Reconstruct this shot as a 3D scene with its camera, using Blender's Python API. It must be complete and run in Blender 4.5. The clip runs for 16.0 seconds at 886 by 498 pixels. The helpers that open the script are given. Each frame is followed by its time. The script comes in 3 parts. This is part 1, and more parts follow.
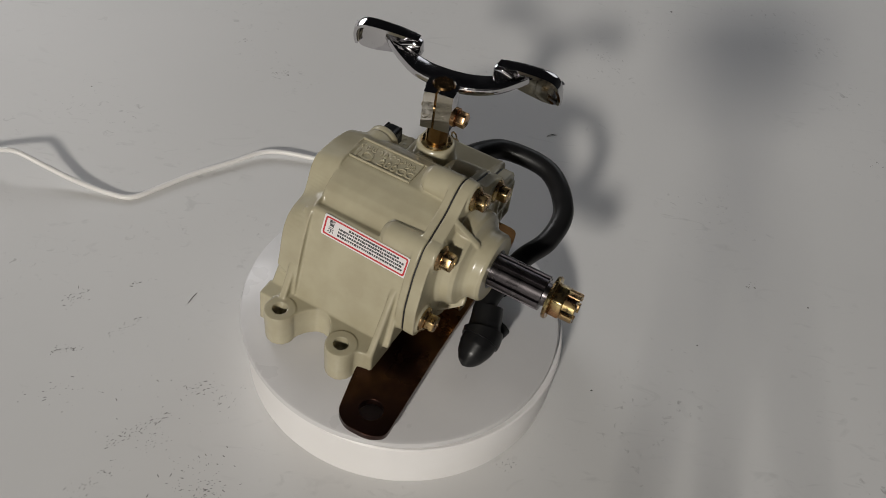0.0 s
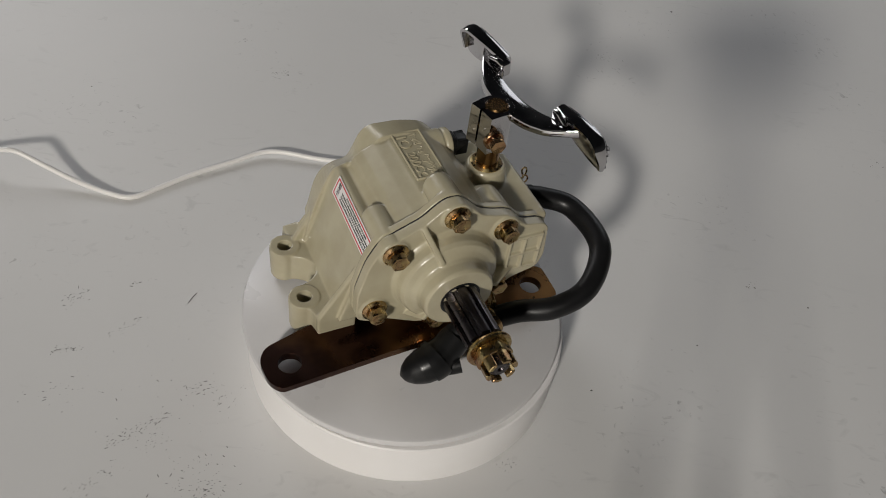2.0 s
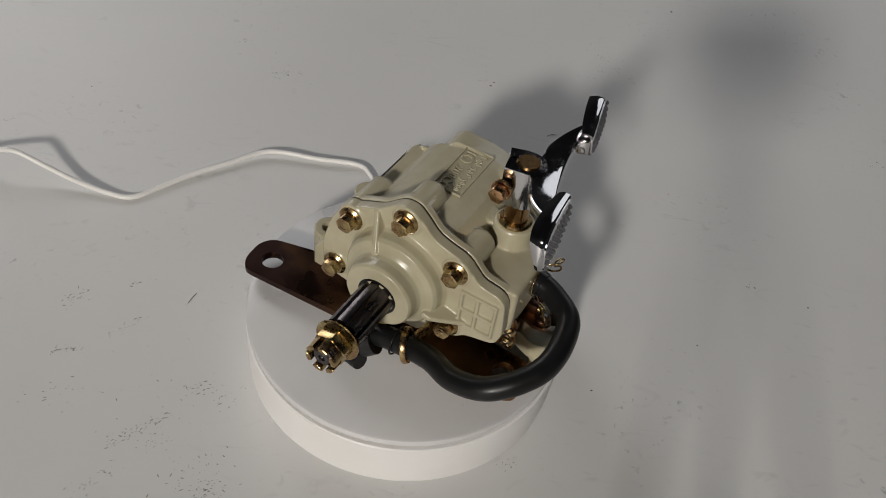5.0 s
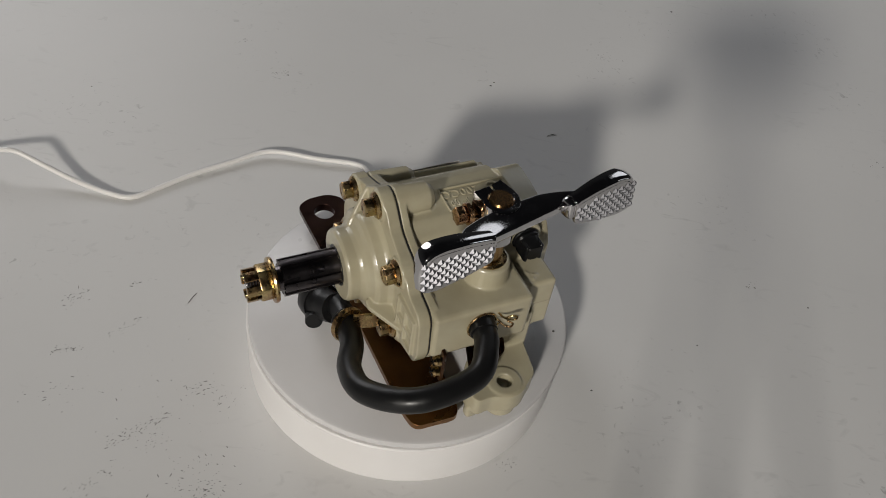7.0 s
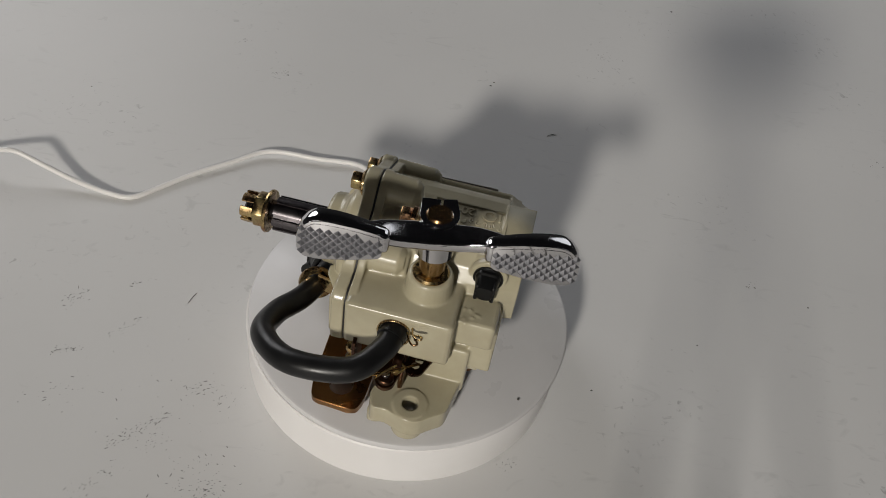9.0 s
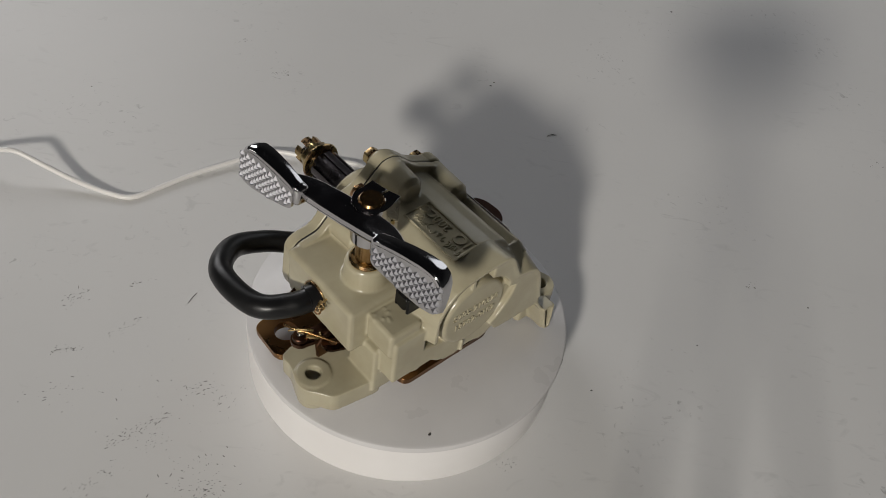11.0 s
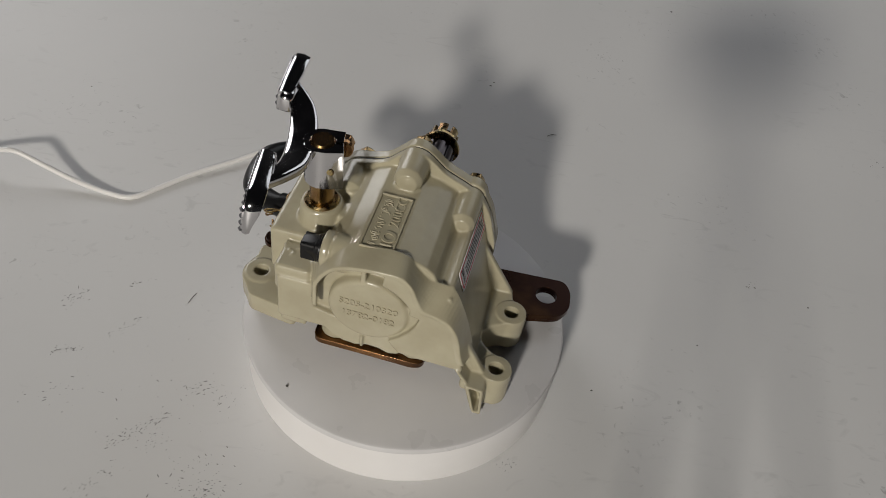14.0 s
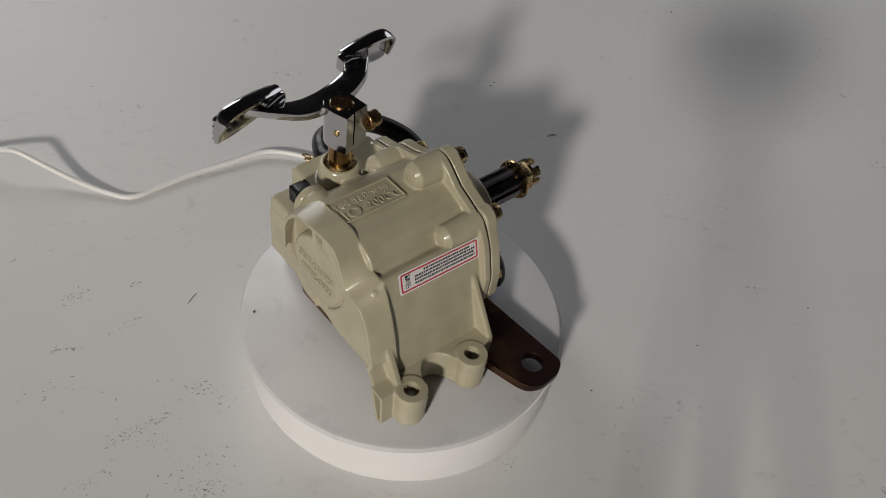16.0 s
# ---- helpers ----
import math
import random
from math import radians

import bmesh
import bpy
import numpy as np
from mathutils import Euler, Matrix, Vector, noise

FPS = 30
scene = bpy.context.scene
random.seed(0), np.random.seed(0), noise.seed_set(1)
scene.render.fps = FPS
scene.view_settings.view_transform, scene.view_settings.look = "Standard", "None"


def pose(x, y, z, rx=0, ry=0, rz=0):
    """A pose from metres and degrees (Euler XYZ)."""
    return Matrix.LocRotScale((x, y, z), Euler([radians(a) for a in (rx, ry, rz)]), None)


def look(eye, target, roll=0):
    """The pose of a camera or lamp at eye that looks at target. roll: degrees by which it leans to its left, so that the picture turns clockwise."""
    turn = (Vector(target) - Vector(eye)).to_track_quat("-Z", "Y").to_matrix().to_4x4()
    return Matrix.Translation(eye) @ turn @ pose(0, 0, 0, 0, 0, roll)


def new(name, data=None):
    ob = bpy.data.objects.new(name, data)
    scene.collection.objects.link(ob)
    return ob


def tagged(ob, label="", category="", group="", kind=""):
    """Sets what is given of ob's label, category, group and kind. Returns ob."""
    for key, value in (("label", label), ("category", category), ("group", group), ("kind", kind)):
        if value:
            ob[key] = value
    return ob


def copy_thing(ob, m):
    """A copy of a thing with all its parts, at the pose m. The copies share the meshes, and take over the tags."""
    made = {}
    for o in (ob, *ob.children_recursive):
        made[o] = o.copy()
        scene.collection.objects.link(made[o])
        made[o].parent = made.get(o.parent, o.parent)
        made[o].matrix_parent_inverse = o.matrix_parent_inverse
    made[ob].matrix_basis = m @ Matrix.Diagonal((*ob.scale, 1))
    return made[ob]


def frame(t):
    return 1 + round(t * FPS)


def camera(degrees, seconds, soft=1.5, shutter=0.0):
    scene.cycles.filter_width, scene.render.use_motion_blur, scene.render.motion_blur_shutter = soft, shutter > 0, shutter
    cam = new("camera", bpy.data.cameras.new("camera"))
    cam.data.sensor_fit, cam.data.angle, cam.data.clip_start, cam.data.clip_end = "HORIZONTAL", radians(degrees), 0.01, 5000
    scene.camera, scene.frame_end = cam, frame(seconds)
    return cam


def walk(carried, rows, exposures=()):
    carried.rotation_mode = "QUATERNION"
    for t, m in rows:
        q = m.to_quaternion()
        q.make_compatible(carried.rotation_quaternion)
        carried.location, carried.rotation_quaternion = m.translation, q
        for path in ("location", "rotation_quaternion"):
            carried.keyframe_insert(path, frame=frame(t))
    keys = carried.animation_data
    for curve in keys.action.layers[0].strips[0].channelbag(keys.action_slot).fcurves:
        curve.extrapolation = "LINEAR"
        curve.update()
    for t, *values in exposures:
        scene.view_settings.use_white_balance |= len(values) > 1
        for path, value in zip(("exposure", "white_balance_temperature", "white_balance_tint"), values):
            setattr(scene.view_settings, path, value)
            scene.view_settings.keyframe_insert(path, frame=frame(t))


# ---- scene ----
# camera: stands still on a tripod, leaning a little
LIFT = 0.040                      # height of the turntable's plate over the table
cam = camera(55.79, 16.0, soft=0.9)
EYE = (0.0, -0.33176, 0.39504 + LIFT)
AIM = (0.01909, 0.05152, LIFT)
walk(cam, [(0.0, look(EYE, AIM, 9.34)), (16.0, look(EYE, AIM, 9.34))])

# ---- light: one hard lamp low in front, added fills behind, dim room all round ----
world = bpy.data.worlds.new("room_light")
scene.world = world
world.use_nodes = True
wn, wl = world.node_tree.nodes, world.node_tree.links
bg = wn["Background"]
geo = wn.new("ShaderNodeTexCoord")
sep = wn.new("ShaderNodeSeparateXYZ")
wl.new(geo.outputs["Generated"], sep.inputs[0])
ramp = wn.new("ShaderNodeValToRGB")
ramp.color_ramp.elements[0].position, ramp.color_ramp.elements[0].color = 0.0, (0.50, 0.50, 0.50, 1)
ramp.color_ramp.elements[1].position, ramp.color_ramp.elements[1].color = 0.6, (0.10, 0.10, 0.11, 1)
wl.new(sep.outputs["Z"], ramp.inputs[0])
wl.new(ramp.outputs[0], bg.inputs[0])
bg.inputs[1].default_value = 0.045


def area_lamp(name, eye, target, size, watts, color):
    data = bpy.data.lights.new(name, "AREA")
    data.shape, data.size, data.energy, data.color = "DISK", size, watts, color
    ob = new(name, data)
    ob.matrix_world = look(eye, target)
    return ob


area_lamp("key_lamp", (-1.14, -3.69, 1.977), (0.0, 0.08, 0.04), 0.36, 136.0, (1.0, 0.952, 0.875))
# two wide soft discs added as fill, standing in for room light
area_lamp("left_fill", (-1.35, 1.75, 1.15), (0.0, 0.30, 0.0), 1.3, 17.0, (0.99, 0.98, 0.99))
area_lamp("right_fill", (1.25, 2.25, 1.45), (0.1, 0.4, 0.0), 1.7, 7.8, (0.93, 0.96, 1.0))

# ---- materials ----
MM = 0.001


def shader(name, color, rough=0.5, metal=0.0, spec=0.5, coat=0.0):
    m = bpy.data.materials.new(name)
    m.use_nodes = True
    b = m.node_tree.nodes["Principled BSDF"]
    b.inputs["Base Color"].default_value = (*color, 1)
    b.inputs["Roughness"].default_value = rough
    b.inputs["Metallic"].default_value = metal
    b.inputs["Specular IOR Level"].default_value = spec
    b.inputs["Coat Weight"].default_value = coat
    b.inputs["Coat Roughness"].default_value = 0.12
    return m, m.node_tree.nodes, m.node_tree.links, b


def mottle(m, c1, c2, scale, detail=4.0, at=(0.35, 0.65), slot="Base Color"):
    """Two colours mixed by noise at a real size (scale in repeats a metre)."""
    n, l = m.node_tree.nodes, m.node_tree.links
    tc = n.new("ShaderNodeTexCoord")
    no = n.new("ShaderNodeTexNoise")
    no.inputs["Scale"].default_value, no.inputs["Detail"].default_value = scale, detail
    l.new(tc.outputs["Object"], no.inputs["Vector"])
    r = n.new("ShaderNodeValToRGB")
    r.color_ramp.elements[0].position, r.color_ramp.elements[1].position = at
    r.color_ramp.elements[0].color, r.color_ramp.elements[1].color = (*c1, 1), (*c2, 1)
    l.new(no.outputs["Fac"], r.inputs[0])
    l.new(r.outputs[0], n["Principled BSDF"].inputs[slot])
    return r


def bumpy(m, scale, strength, dist=0.0003, detail=3.0):
    n, l = m.node_tree.nodes, m.node_tree.links
    tc = n.new("ShaderNodeTexCoord")
    no = n.new("ShaderNodeTexNoise")
    no.inputs["Scale"].default_value, no.inputs["Detail"].default_value = scale, detail
    l.new(tc.outputs["Object"], no.inputs["Vector"])
    b = n.new("ShaderNodeBump")
    b.inputs["Strength"].default_value, b.inputs["Distance"].default_value = strength, dist
    l.new(no.outputs["Fac"], b.inputs["Height"])
    l.new(b.outputs[0], n["Principled BSDF"].inputs["Normal"])


def rough_var(m, lo, hi, scale):
    mottle(m, (lo, lo, lo), (hi, hi, hi), scale, slot="Roughness")


PAINT = shader("beige_enamel", (0.40, 0.375, 0.265), 0.27, 0, 0.5, 0.12)[0]
mottle(PAINT, (0.380, 0.342, 0.238), (0.430, 0.392, 0.277), 60)
bumpy(PAINT, 260, 0.10, 0.0006, 4)
PLASTIC = shader("white_plastic", (0.78, 0.76, 0.75), 0.42)[0]
mottle(PLASTIC, (0.74, 0.72, 0.71), (0.80, 0.785, 0.78), 9)
bumpy(PLASTIC, 900, 0.05, 0.0002)
LIDTOP = shader("lid_plastic", (0.68, 0.67, 0.67), 0.33)[0]
mottle(LIDTOP, (0.56, 0.55, 0.555), (0.62, 0.61, 0.612), 14, 6)
rough_var(LIDTOP, 0.26, 0.46, 30)
RUBBER = shader("black_rubber", (0.008, 0.008, 0.0085), 0.36, 0, 0.3)[0]
rough_var(RUBBER, 0.28, 0.44, 120)
bumpy(RUBBER, 500, 0.12, 0.0003)
PLUG = shader("black_plastic", (0.006, 0.006, 0.0065), 0.34, 0, 0.25)[0]
ZINC = shader("yellow_zinc", (0.62, 0.43, 0.17), 0.24, 1.0)[0]
mottle(ZINC, (0.31, 0.17, 0.09), (0.52, 0.42, 0.20), 120, 3, (0.3, 0.7))
rough_var(ZINC, 0.18, 0.36, 300)
BRONZE = shader("bronze_zinc_rod", (0.36, 0.22, 0.09), 0.22, 1.0)[0]
mottle(BRONZE, (0.26, 0.14, 0.06), (0.42, 0.28, 0.12), 60, 3, (0.3, 0.7))
PLATE = shader("bronze_zinc_plate", (0.25, 0.12, 0.06), 0.34, 1.0)[0]
mottle(PLATE, (0.055, 0.028, 0.022), (0.32, 0.165, 0.060), 16, 4, (0.40, 0.78))
rough_var(PLATE, 0.24, 0.40, 60)
bumpy(PLATE, 700, 0.08, 0.0003)
COPPER = shader("copper_zinc", (0.52, 0.25, 0.15), 0.24, 1.0)[0]
mottle(COPPER, (0.36, 0.18, 0.10), (0.60, 0.40, 0.20), 160, 3, (0.3, 0.7))
STEEL = shader("machined_steel", (0.42, 0.41, 0.42), 0.20, 1.0)[0]
rough_var(STEEL, 0.14, 0.32, 220)
DARKSTEEL = shader("hardened_steel", (0.11, 0.10, 0.105), 0.3, 1.0)[0]
rough_var(DARKSTEEL, 0.24, 0.36, 90)
CHROME = shader("chrome", (0.58, 0.57, 0.58), 0.07, 1.0)[0]
rough_var(CHROME, 0.05, 0.14, 90)
bumpy(CHROME, 120, 0.10, 0.0006)
KNURL = shader("satin_chrome", (0.30, 0.30, 0.32), 0.55, 1.0)[0]
GASKET = shader("black_gasket", (0.012, 0.011, 0.010), 0.6)[0]
SLOT_SHADE = shader("slot_shade", (0.012, 0.011, 0.010), 0.7)[0]
STICKER = shader("white_sticker", (0.74, 0.72, 0.72), 0.30)[0]
RED = shader("red_print", (0.50, 0.035, 0.045), 0.35)[0]
INK = shader("grey_print", (0.05, 0.05, 0.055), 0.45)[0]
CORD = shader("white_cord", (0.80, 0.78, 0.76), 0.38)[0]
SMUDGE = shader("rubbed_off_grime", (0.20, 0.195, 0.19), 0.8)[0]
DIRT = shader("dark_grit", (0.09, 0.085, 0.08), 0.8)[0]

# table sheet: pale grey board with scuffs, smudges and fine speckle
SHEET, tn, tl, tb = shader("pale_grey_board", (0.5, 0.5, 0.5), 0.55)


def tnoise(scale, detail, vec=None, dist=0.0):
    no = tn.new("ShaderNodeTexNoise")
    no.inputs["Scale"].default_value, no.inputs["Detail"].default_value = scale, detail
    no.inputs["Distortion"].default_value = dist
    tl.new(vec or ttc.outputs["Object"], no.inputs["Vector"])
    return no.outputs["Fac"]


def tramp(src, p0, p1, c0=(0, 0, 0), c1=(1, 1, 1)):
    r = tn.new("ShaderNodeValToRGB")
    r.color_ramp.elements[0].position, r.color_ramp.elements[1].position = p0, p1
    r.color_ramp.elements[0].color, r.color_ramp.elements[1].color = (*c0, 1), (*c1, 1)
    tl.new(src, r.inputs[0])
    return r.outputs[0]


def tmix(fac, a, b):
    x = tn.new("ShaderNodeMix")
    x.data_type = "RGBA"
    if isinstance(fac, float):
        x.inputs[0].default_value = fac
    else:
        tl.new(fac, x.inputs[0])
    for sock, v in ((x.inputs[6], a), (x.inputs[7], b)):
        if isinstance(v, tuple):
            sock.default_value = (*v, 1)
        else:
            tl.new(v, sock)
    return x.outputs[2]


def tmul(a, b):
    x = tn.new("ShaderNodeMath")
    x.operation = "MULTIPLY"
    for s, v in ((x.inputs[0], a), (x.inputs[1], b)):
        if isinstance(v, float):
            s.default_value = v
        else:
            tl.new(v, s)
    return x.outputs[0]


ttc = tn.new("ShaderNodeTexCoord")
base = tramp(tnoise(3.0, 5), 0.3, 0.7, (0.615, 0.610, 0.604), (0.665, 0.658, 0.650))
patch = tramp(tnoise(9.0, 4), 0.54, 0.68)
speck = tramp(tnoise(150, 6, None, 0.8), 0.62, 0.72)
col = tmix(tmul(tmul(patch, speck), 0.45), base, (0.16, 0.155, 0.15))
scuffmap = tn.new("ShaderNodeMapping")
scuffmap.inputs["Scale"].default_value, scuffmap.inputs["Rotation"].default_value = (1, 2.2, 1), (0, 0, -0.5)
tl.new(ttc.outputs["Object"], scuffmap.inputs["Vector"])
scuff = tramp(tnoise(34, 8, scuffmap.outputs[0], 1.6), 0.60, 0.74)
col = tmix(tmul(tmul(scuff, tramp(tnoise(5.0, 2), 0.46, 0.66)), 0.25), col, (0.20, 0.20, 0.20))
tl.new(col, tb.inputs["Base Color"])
tbump = tn.new("ShaderNodeBump")
tbump.inputs["Strength"].default_value, tbump.inputs["Distance"].default_value = 0.15, 0.0006
tl.new(tnoise(90, 4), tbump.inputs["Height"])
tl.new(tbump.outputs[0], tb.inputs["Normal"])

# ---- mesh helpers: everything in millimetres ----


def part(name, bm, material, parent=None, label="", sharp=35.0, at=None):
    """Links a bmesh (in mm) as one mesh object under a thing or part."""
    bmesh.ops.scale(bm, vec=(MM, MM, MM), verts=bm.verts)
    bmesh.ops.recalc_face_normals(bm, faces=bm.faces)
    limit = radians(sharp)
    for f in bm.faces:
        f.smooth = True
    for e in bm.edges:
        e.smooth = len(e.link_faces) != 2 or e.calc_face_angle(0) < limit
    me = bpy.data.meshes.new(name)
    bm.to_mesh(me)
    bm.free()
    me.materials.append(material)
    ob = new(name, me)
    if parent:
        ob.parent = parent
    if at:
        ob.matrix_basis = at
    if label:
        ob["label"] = label
    return ob


def again(ob, parent, m):
    """Another part on the same mesh, with its sub-parts."""
    c = copy_thing(ob, m)
    c.parent = parent
    return c


def bevel(bm, geom_edges, r, seg=2):
    if r > 0:
        bmesh.ops.bevel(bm, geom=geom_edges, offset=r, segments=seg, affect="EDGES", profile=0.5, clamp_overlap=True)


def add(dst, src):
    """Joins the bmesh src into dst."""
    me = bpy.data.meshes.new("join")
    src.to_mesh(me)
    src.free()
    dst.from_mesh(me)
    bpy.data.meshes.remove(me)
    return dst


def prism(points, a0, a1, axis="Y", r=0.0, seg=2):
    """A closed outline extruded along an axis. Outline in (X,Z) for Y, (X,Y) for Z, (Y,Z) for X."""
    bm = bmesh.new()
    put = {"Y": lambda u, v, a: (u, a, v), "Z": lambda u, v, a: (u, v, a), "X": lambda u, v, a: (a, u, v)}[axis]
    lo = [bm.verts.new(put(u, v, a0)) for u, v in points]
    hi = [bm.verts.new(put(u, v, a1)) for u, v in points]
    bm.faces.new(lo)
    bm.faces.new(hi[::-1])
    for i in range(len(points)):
        j = (i + 1) % len(points)
        bm.faces.new((lo[i], hi[i], hi[j], lo[j]))
    bmesh.ops.recalc_face_normals(bm, faces=bm.faces)
    bevel(bm, bm.edges[:], r, seg)
    return bm


def box(x0, x1, y0, y1, z0, z1, r=0.0, seg=2):
    return prism([(x0, y0), (x1, y0), (x1, y1), (x0, y1)], z0, z1, "Z", r, seg)


def lathe(profile, centre=(0, 0, 0), axis="Z", n=32, closed=False):
    """Turns (radius, height) pairs round an axis. A radius of 0 closes an end; closed joins last to first (a ring)."""
    bm = bmesh.new()
    rings = []
    for rad, h in profile:
        if rad < 1e-6:
            rings.append([bm.verts.new((0, 0, h))])
        else:
            rings.append([bm.verts.new((rad * math.cos(2 * math.pi * i / n), rad * math.sin(2 * math.pi * i / n), h)) for i in range(n)])
    pairs = list(zip(rings, rings[1:])) + ([(rings[-1], rings[0])] if closed else [])
    for a, b in pairs:
        for i in range(n):
            j = (i + 1) % n
            if len(a) == 1 and len(b) == 1:
                continue
            if len(a) == 1:
                bm.faces.new((a[0], b[i], b[j]))
            elif len(b) == 1:
                bm.faces.new((a[i], a[j], b[0]))
            else:
                bm.faces.new((a[i], a[j], b[j], b[i]))
    if not closed:
        for ring in (rings[0], rings[-1]):
            if len(ring) > 1:
                bm.faces.new(ring)
    bmesh.ops.recalc_face_normals(bm, faces=bm.faces)
    turn = {"Z": Matrix(), "Y": Matrix.Rotation(radians(-90), 4, "X"), "X": Matrix.Rotation(radians(90), 4, "Y")}[axis]
    bmesh.ops.transform(bm, matrix=Matrix.Translation(centre) @ turn, verts=bm.verts)
    return bm


def rod(centre, axis, r, a0, a1, n=32, c=0.0):
    """A cylinder from a0 to a1 along an axis, with chamfer c."""
    prof = [(r, a0), (r, a1)] if c <= 0 else [(r - c, a0), (r, a0 + c), (r, a1 - c), (r - c, a1)]
    return lathe(prof, centre, axis, n)


def smooth_path(points, steps=8):
    """A Catmull-Rom curve through points."""
    P = [Vector(p) for p in points]
    P = [P[0] * 2 - P[1]] + P + [P[-1] * 2 - P[-2]]
    out = []
    for i in range(1, len(P) - 2):
        a, b, c, d = P[i - 1:i + 3]
        for s in range(steps):
            t = s / steps
            out.append(0.5 * ((2 * b) + (c - a) * t + (2 * a - 5 * b + 4 * c - d) * t * t + (3 * b - a - 3 * c + d) * t ** 3))
    return out + [P[-2]]


def sweep(points, r, n=16, steps=8, radii=None, flat=1.0):
    """A round bar along a smooth path; radii gives a radius per path point."""
    path = smooth_path(points, steps)
    m = len(path)
    bm = bmesh.new()
    rings, side = [], None
    for i, p in enumerate(path):
        d = (path[min(i + 1, m - 1)] - path[max(i - 1, 0)]).normalized()
        if side is None:
            side = d.orthogonal().normalized()
        side = (side - d * side.dot(d)).normalized()
        other = d.cross(side)
        rr = r
        if radii:
            u = i / (m - 1) * (len(radii) - 1)
            k = min(int(u), len(radii) - 2)
            rr = radii[k] + (radii[k + 1] - radii[k]) * (u - k)
        rings.append([bm.verts.new(p + (side * math.cos(2 * math.pi * j / n) + other * flat * math.sin(2 * math.pi * j / n)) * rr) for j in range(n)])
    for a, b in zip(rings, rings[1:]):
        for j in range(n):
            bm.faces.new((a[j], a[(j + 1) % n], b[(j + 1) % n], b[j]))
    bm.faces.new(rings[0][::-1])
    bm.faces.new(rings[-1])
    return bm


def fuse(ob, voxel, iterations=4):
    """Melts overlapping solids into one casting with filleted joints."""
    m = ob.modifiers.new("cast", "REMESH")
    m.mode, m.voxel_size, m.use_smooth_shade = "VOXEL", voxel * MM, True
    s = ob.modifiers.new("fillet", "SMOOTH")
    s.factor, s.iterations = 0.5, iterations


def lettering(text, size, m, parent, material, name="lettering", depth=0.35, label="", bold=0.0):
    """Raised characters, turned into a mesh, under a part. m places them (in mm)."""
    cu = bpy.data.curves.new("characters", "FONT")
    cu.offset = bold
    cu.body, cu.size, cu.extrude, cu.align_x, cu.align_y = text, size, depth, "CENTER", "CENTER"
    tmp = bpy.data.objects.new("characters", cu)
    scene.collection.objects.link(tmp)
    me = tmp.to_mesh()
    bm = bmesh.new()
    bm.from_mesh(me)
    tmp.to_mesh_clear()
    bpy.data.objects.remove(tmp)
    bmesh.ops.transform(bm, matrix=m, verts=bm.verts)
    return part(name, bm, material, parent, label)


def arc(cx, cy, r, a0, a1, n):
    return [(cx + r * math.cos(radians(a0 + (a1 - a0) * i / n)), cy + r * math.sin(radians(a0 + (a1 - a0) * i / n))) for i in range(n + 1)]


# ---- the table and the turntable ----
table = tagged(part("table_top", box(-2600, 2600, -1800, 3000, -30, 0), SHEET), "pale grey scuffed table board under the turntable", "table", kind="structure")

turntable = tagged(new("turntable"), "white round plastic display turntable with a rotating plate", "turntable")
part("base", lathe([(0, 0), (96.6, 0), (97.2, 0.8), (97.4, 3), (97.5, 33.4), (96.6, 34.2), (0, 34.2)], (0.9, 0, 0), n=160), PLASTIC, turntable, "white smooth plastic drum")
lid = part("plate", lathe([(0, 0), (96.8, 0), (97.6, 0.8), (97.8, 3.2), (97.3, 4.5), (96.0, 5.3), (0, 5.3)], n=160), LIDTOP, turntable, "matt white rotating plate")


def holed(outline, holes, z0, z1, n=28):
    """A flat plate with round holes (x, y, r), from z0 to z1."""
    bm = bmesh.new()
    loops = [outline] + [[(x + r * math.cos(2 * math.pi * i / n), y + r * math.sin(2 * math.pi * i / n)) for i in range(n)] for x, y, r in holes]
    edges = []
    for pts in loops:
        vs = [bm.verts.new((x, y, z0)) for x, y in pts]
        edges += [bm.edges.new((vs[i], vs[(i + 1) % len(vs)])) for i in range(len(vs))]
    bmesh.ops.triangle_fill(bm, use_beauty=True, use_dissolve=False, edges=edges)
    made = bmesh.ops.extrude_face_region(bm, geom=bm.faces[:])
    bmesh.ops.translate(bm, vec=(0, 0, z1 - z0), verts=[v for v in made["geom"] if isinstance(v, bmesh.types.BMVert)])
    bmesh.ops.recalc_face_normals(bm, faces=bm.faces)
    return bm


def rounded(points, r, n=4):
    """An outline with its corners rounded."""
    out = []
    m = len(points)
    for i in range(m):
        p, a, b = Vector(points[i]), Vector(points[i - 1]), Vector(points[(i + 1) % m])
        k = min(r, (a - p).length * 0.45, (b - p).length * 0.45)
        s, e = p + (a - p).normalized() * k, p + (b - p).normalized() * k
        for j in range(n + 1):
            t = j / n
            out.append(tuple(s * (1 - t) ** 2 + p * 2 * t * (1 - t) + e * t * t))
    return out


def loft(a, ya, b, yb):
    """A solid between two outlines (x, z) of equal length at two depths."""
    bm = bmesh.new()
    A = [bm.verts.new((x, ya, z)) for x, z in a]
    B = [bm.verts.new((x, yb, z)) for x, z in b]
    bm.faces.new(A)
    bm.faces.new(B[::-1])
    for i in range(len(A)):
        j = (i + 1) % len(A)
        bm.faces.new((A[i], B[i], B[j], A[j]))
    bmesh.ops.recalc_face_normals(bm, faces=bm.faces)
    return bm


def moved(bm, m):
    bmesh.ops.transform(bm, matrix=m, verts=bm.verts)
    return bm


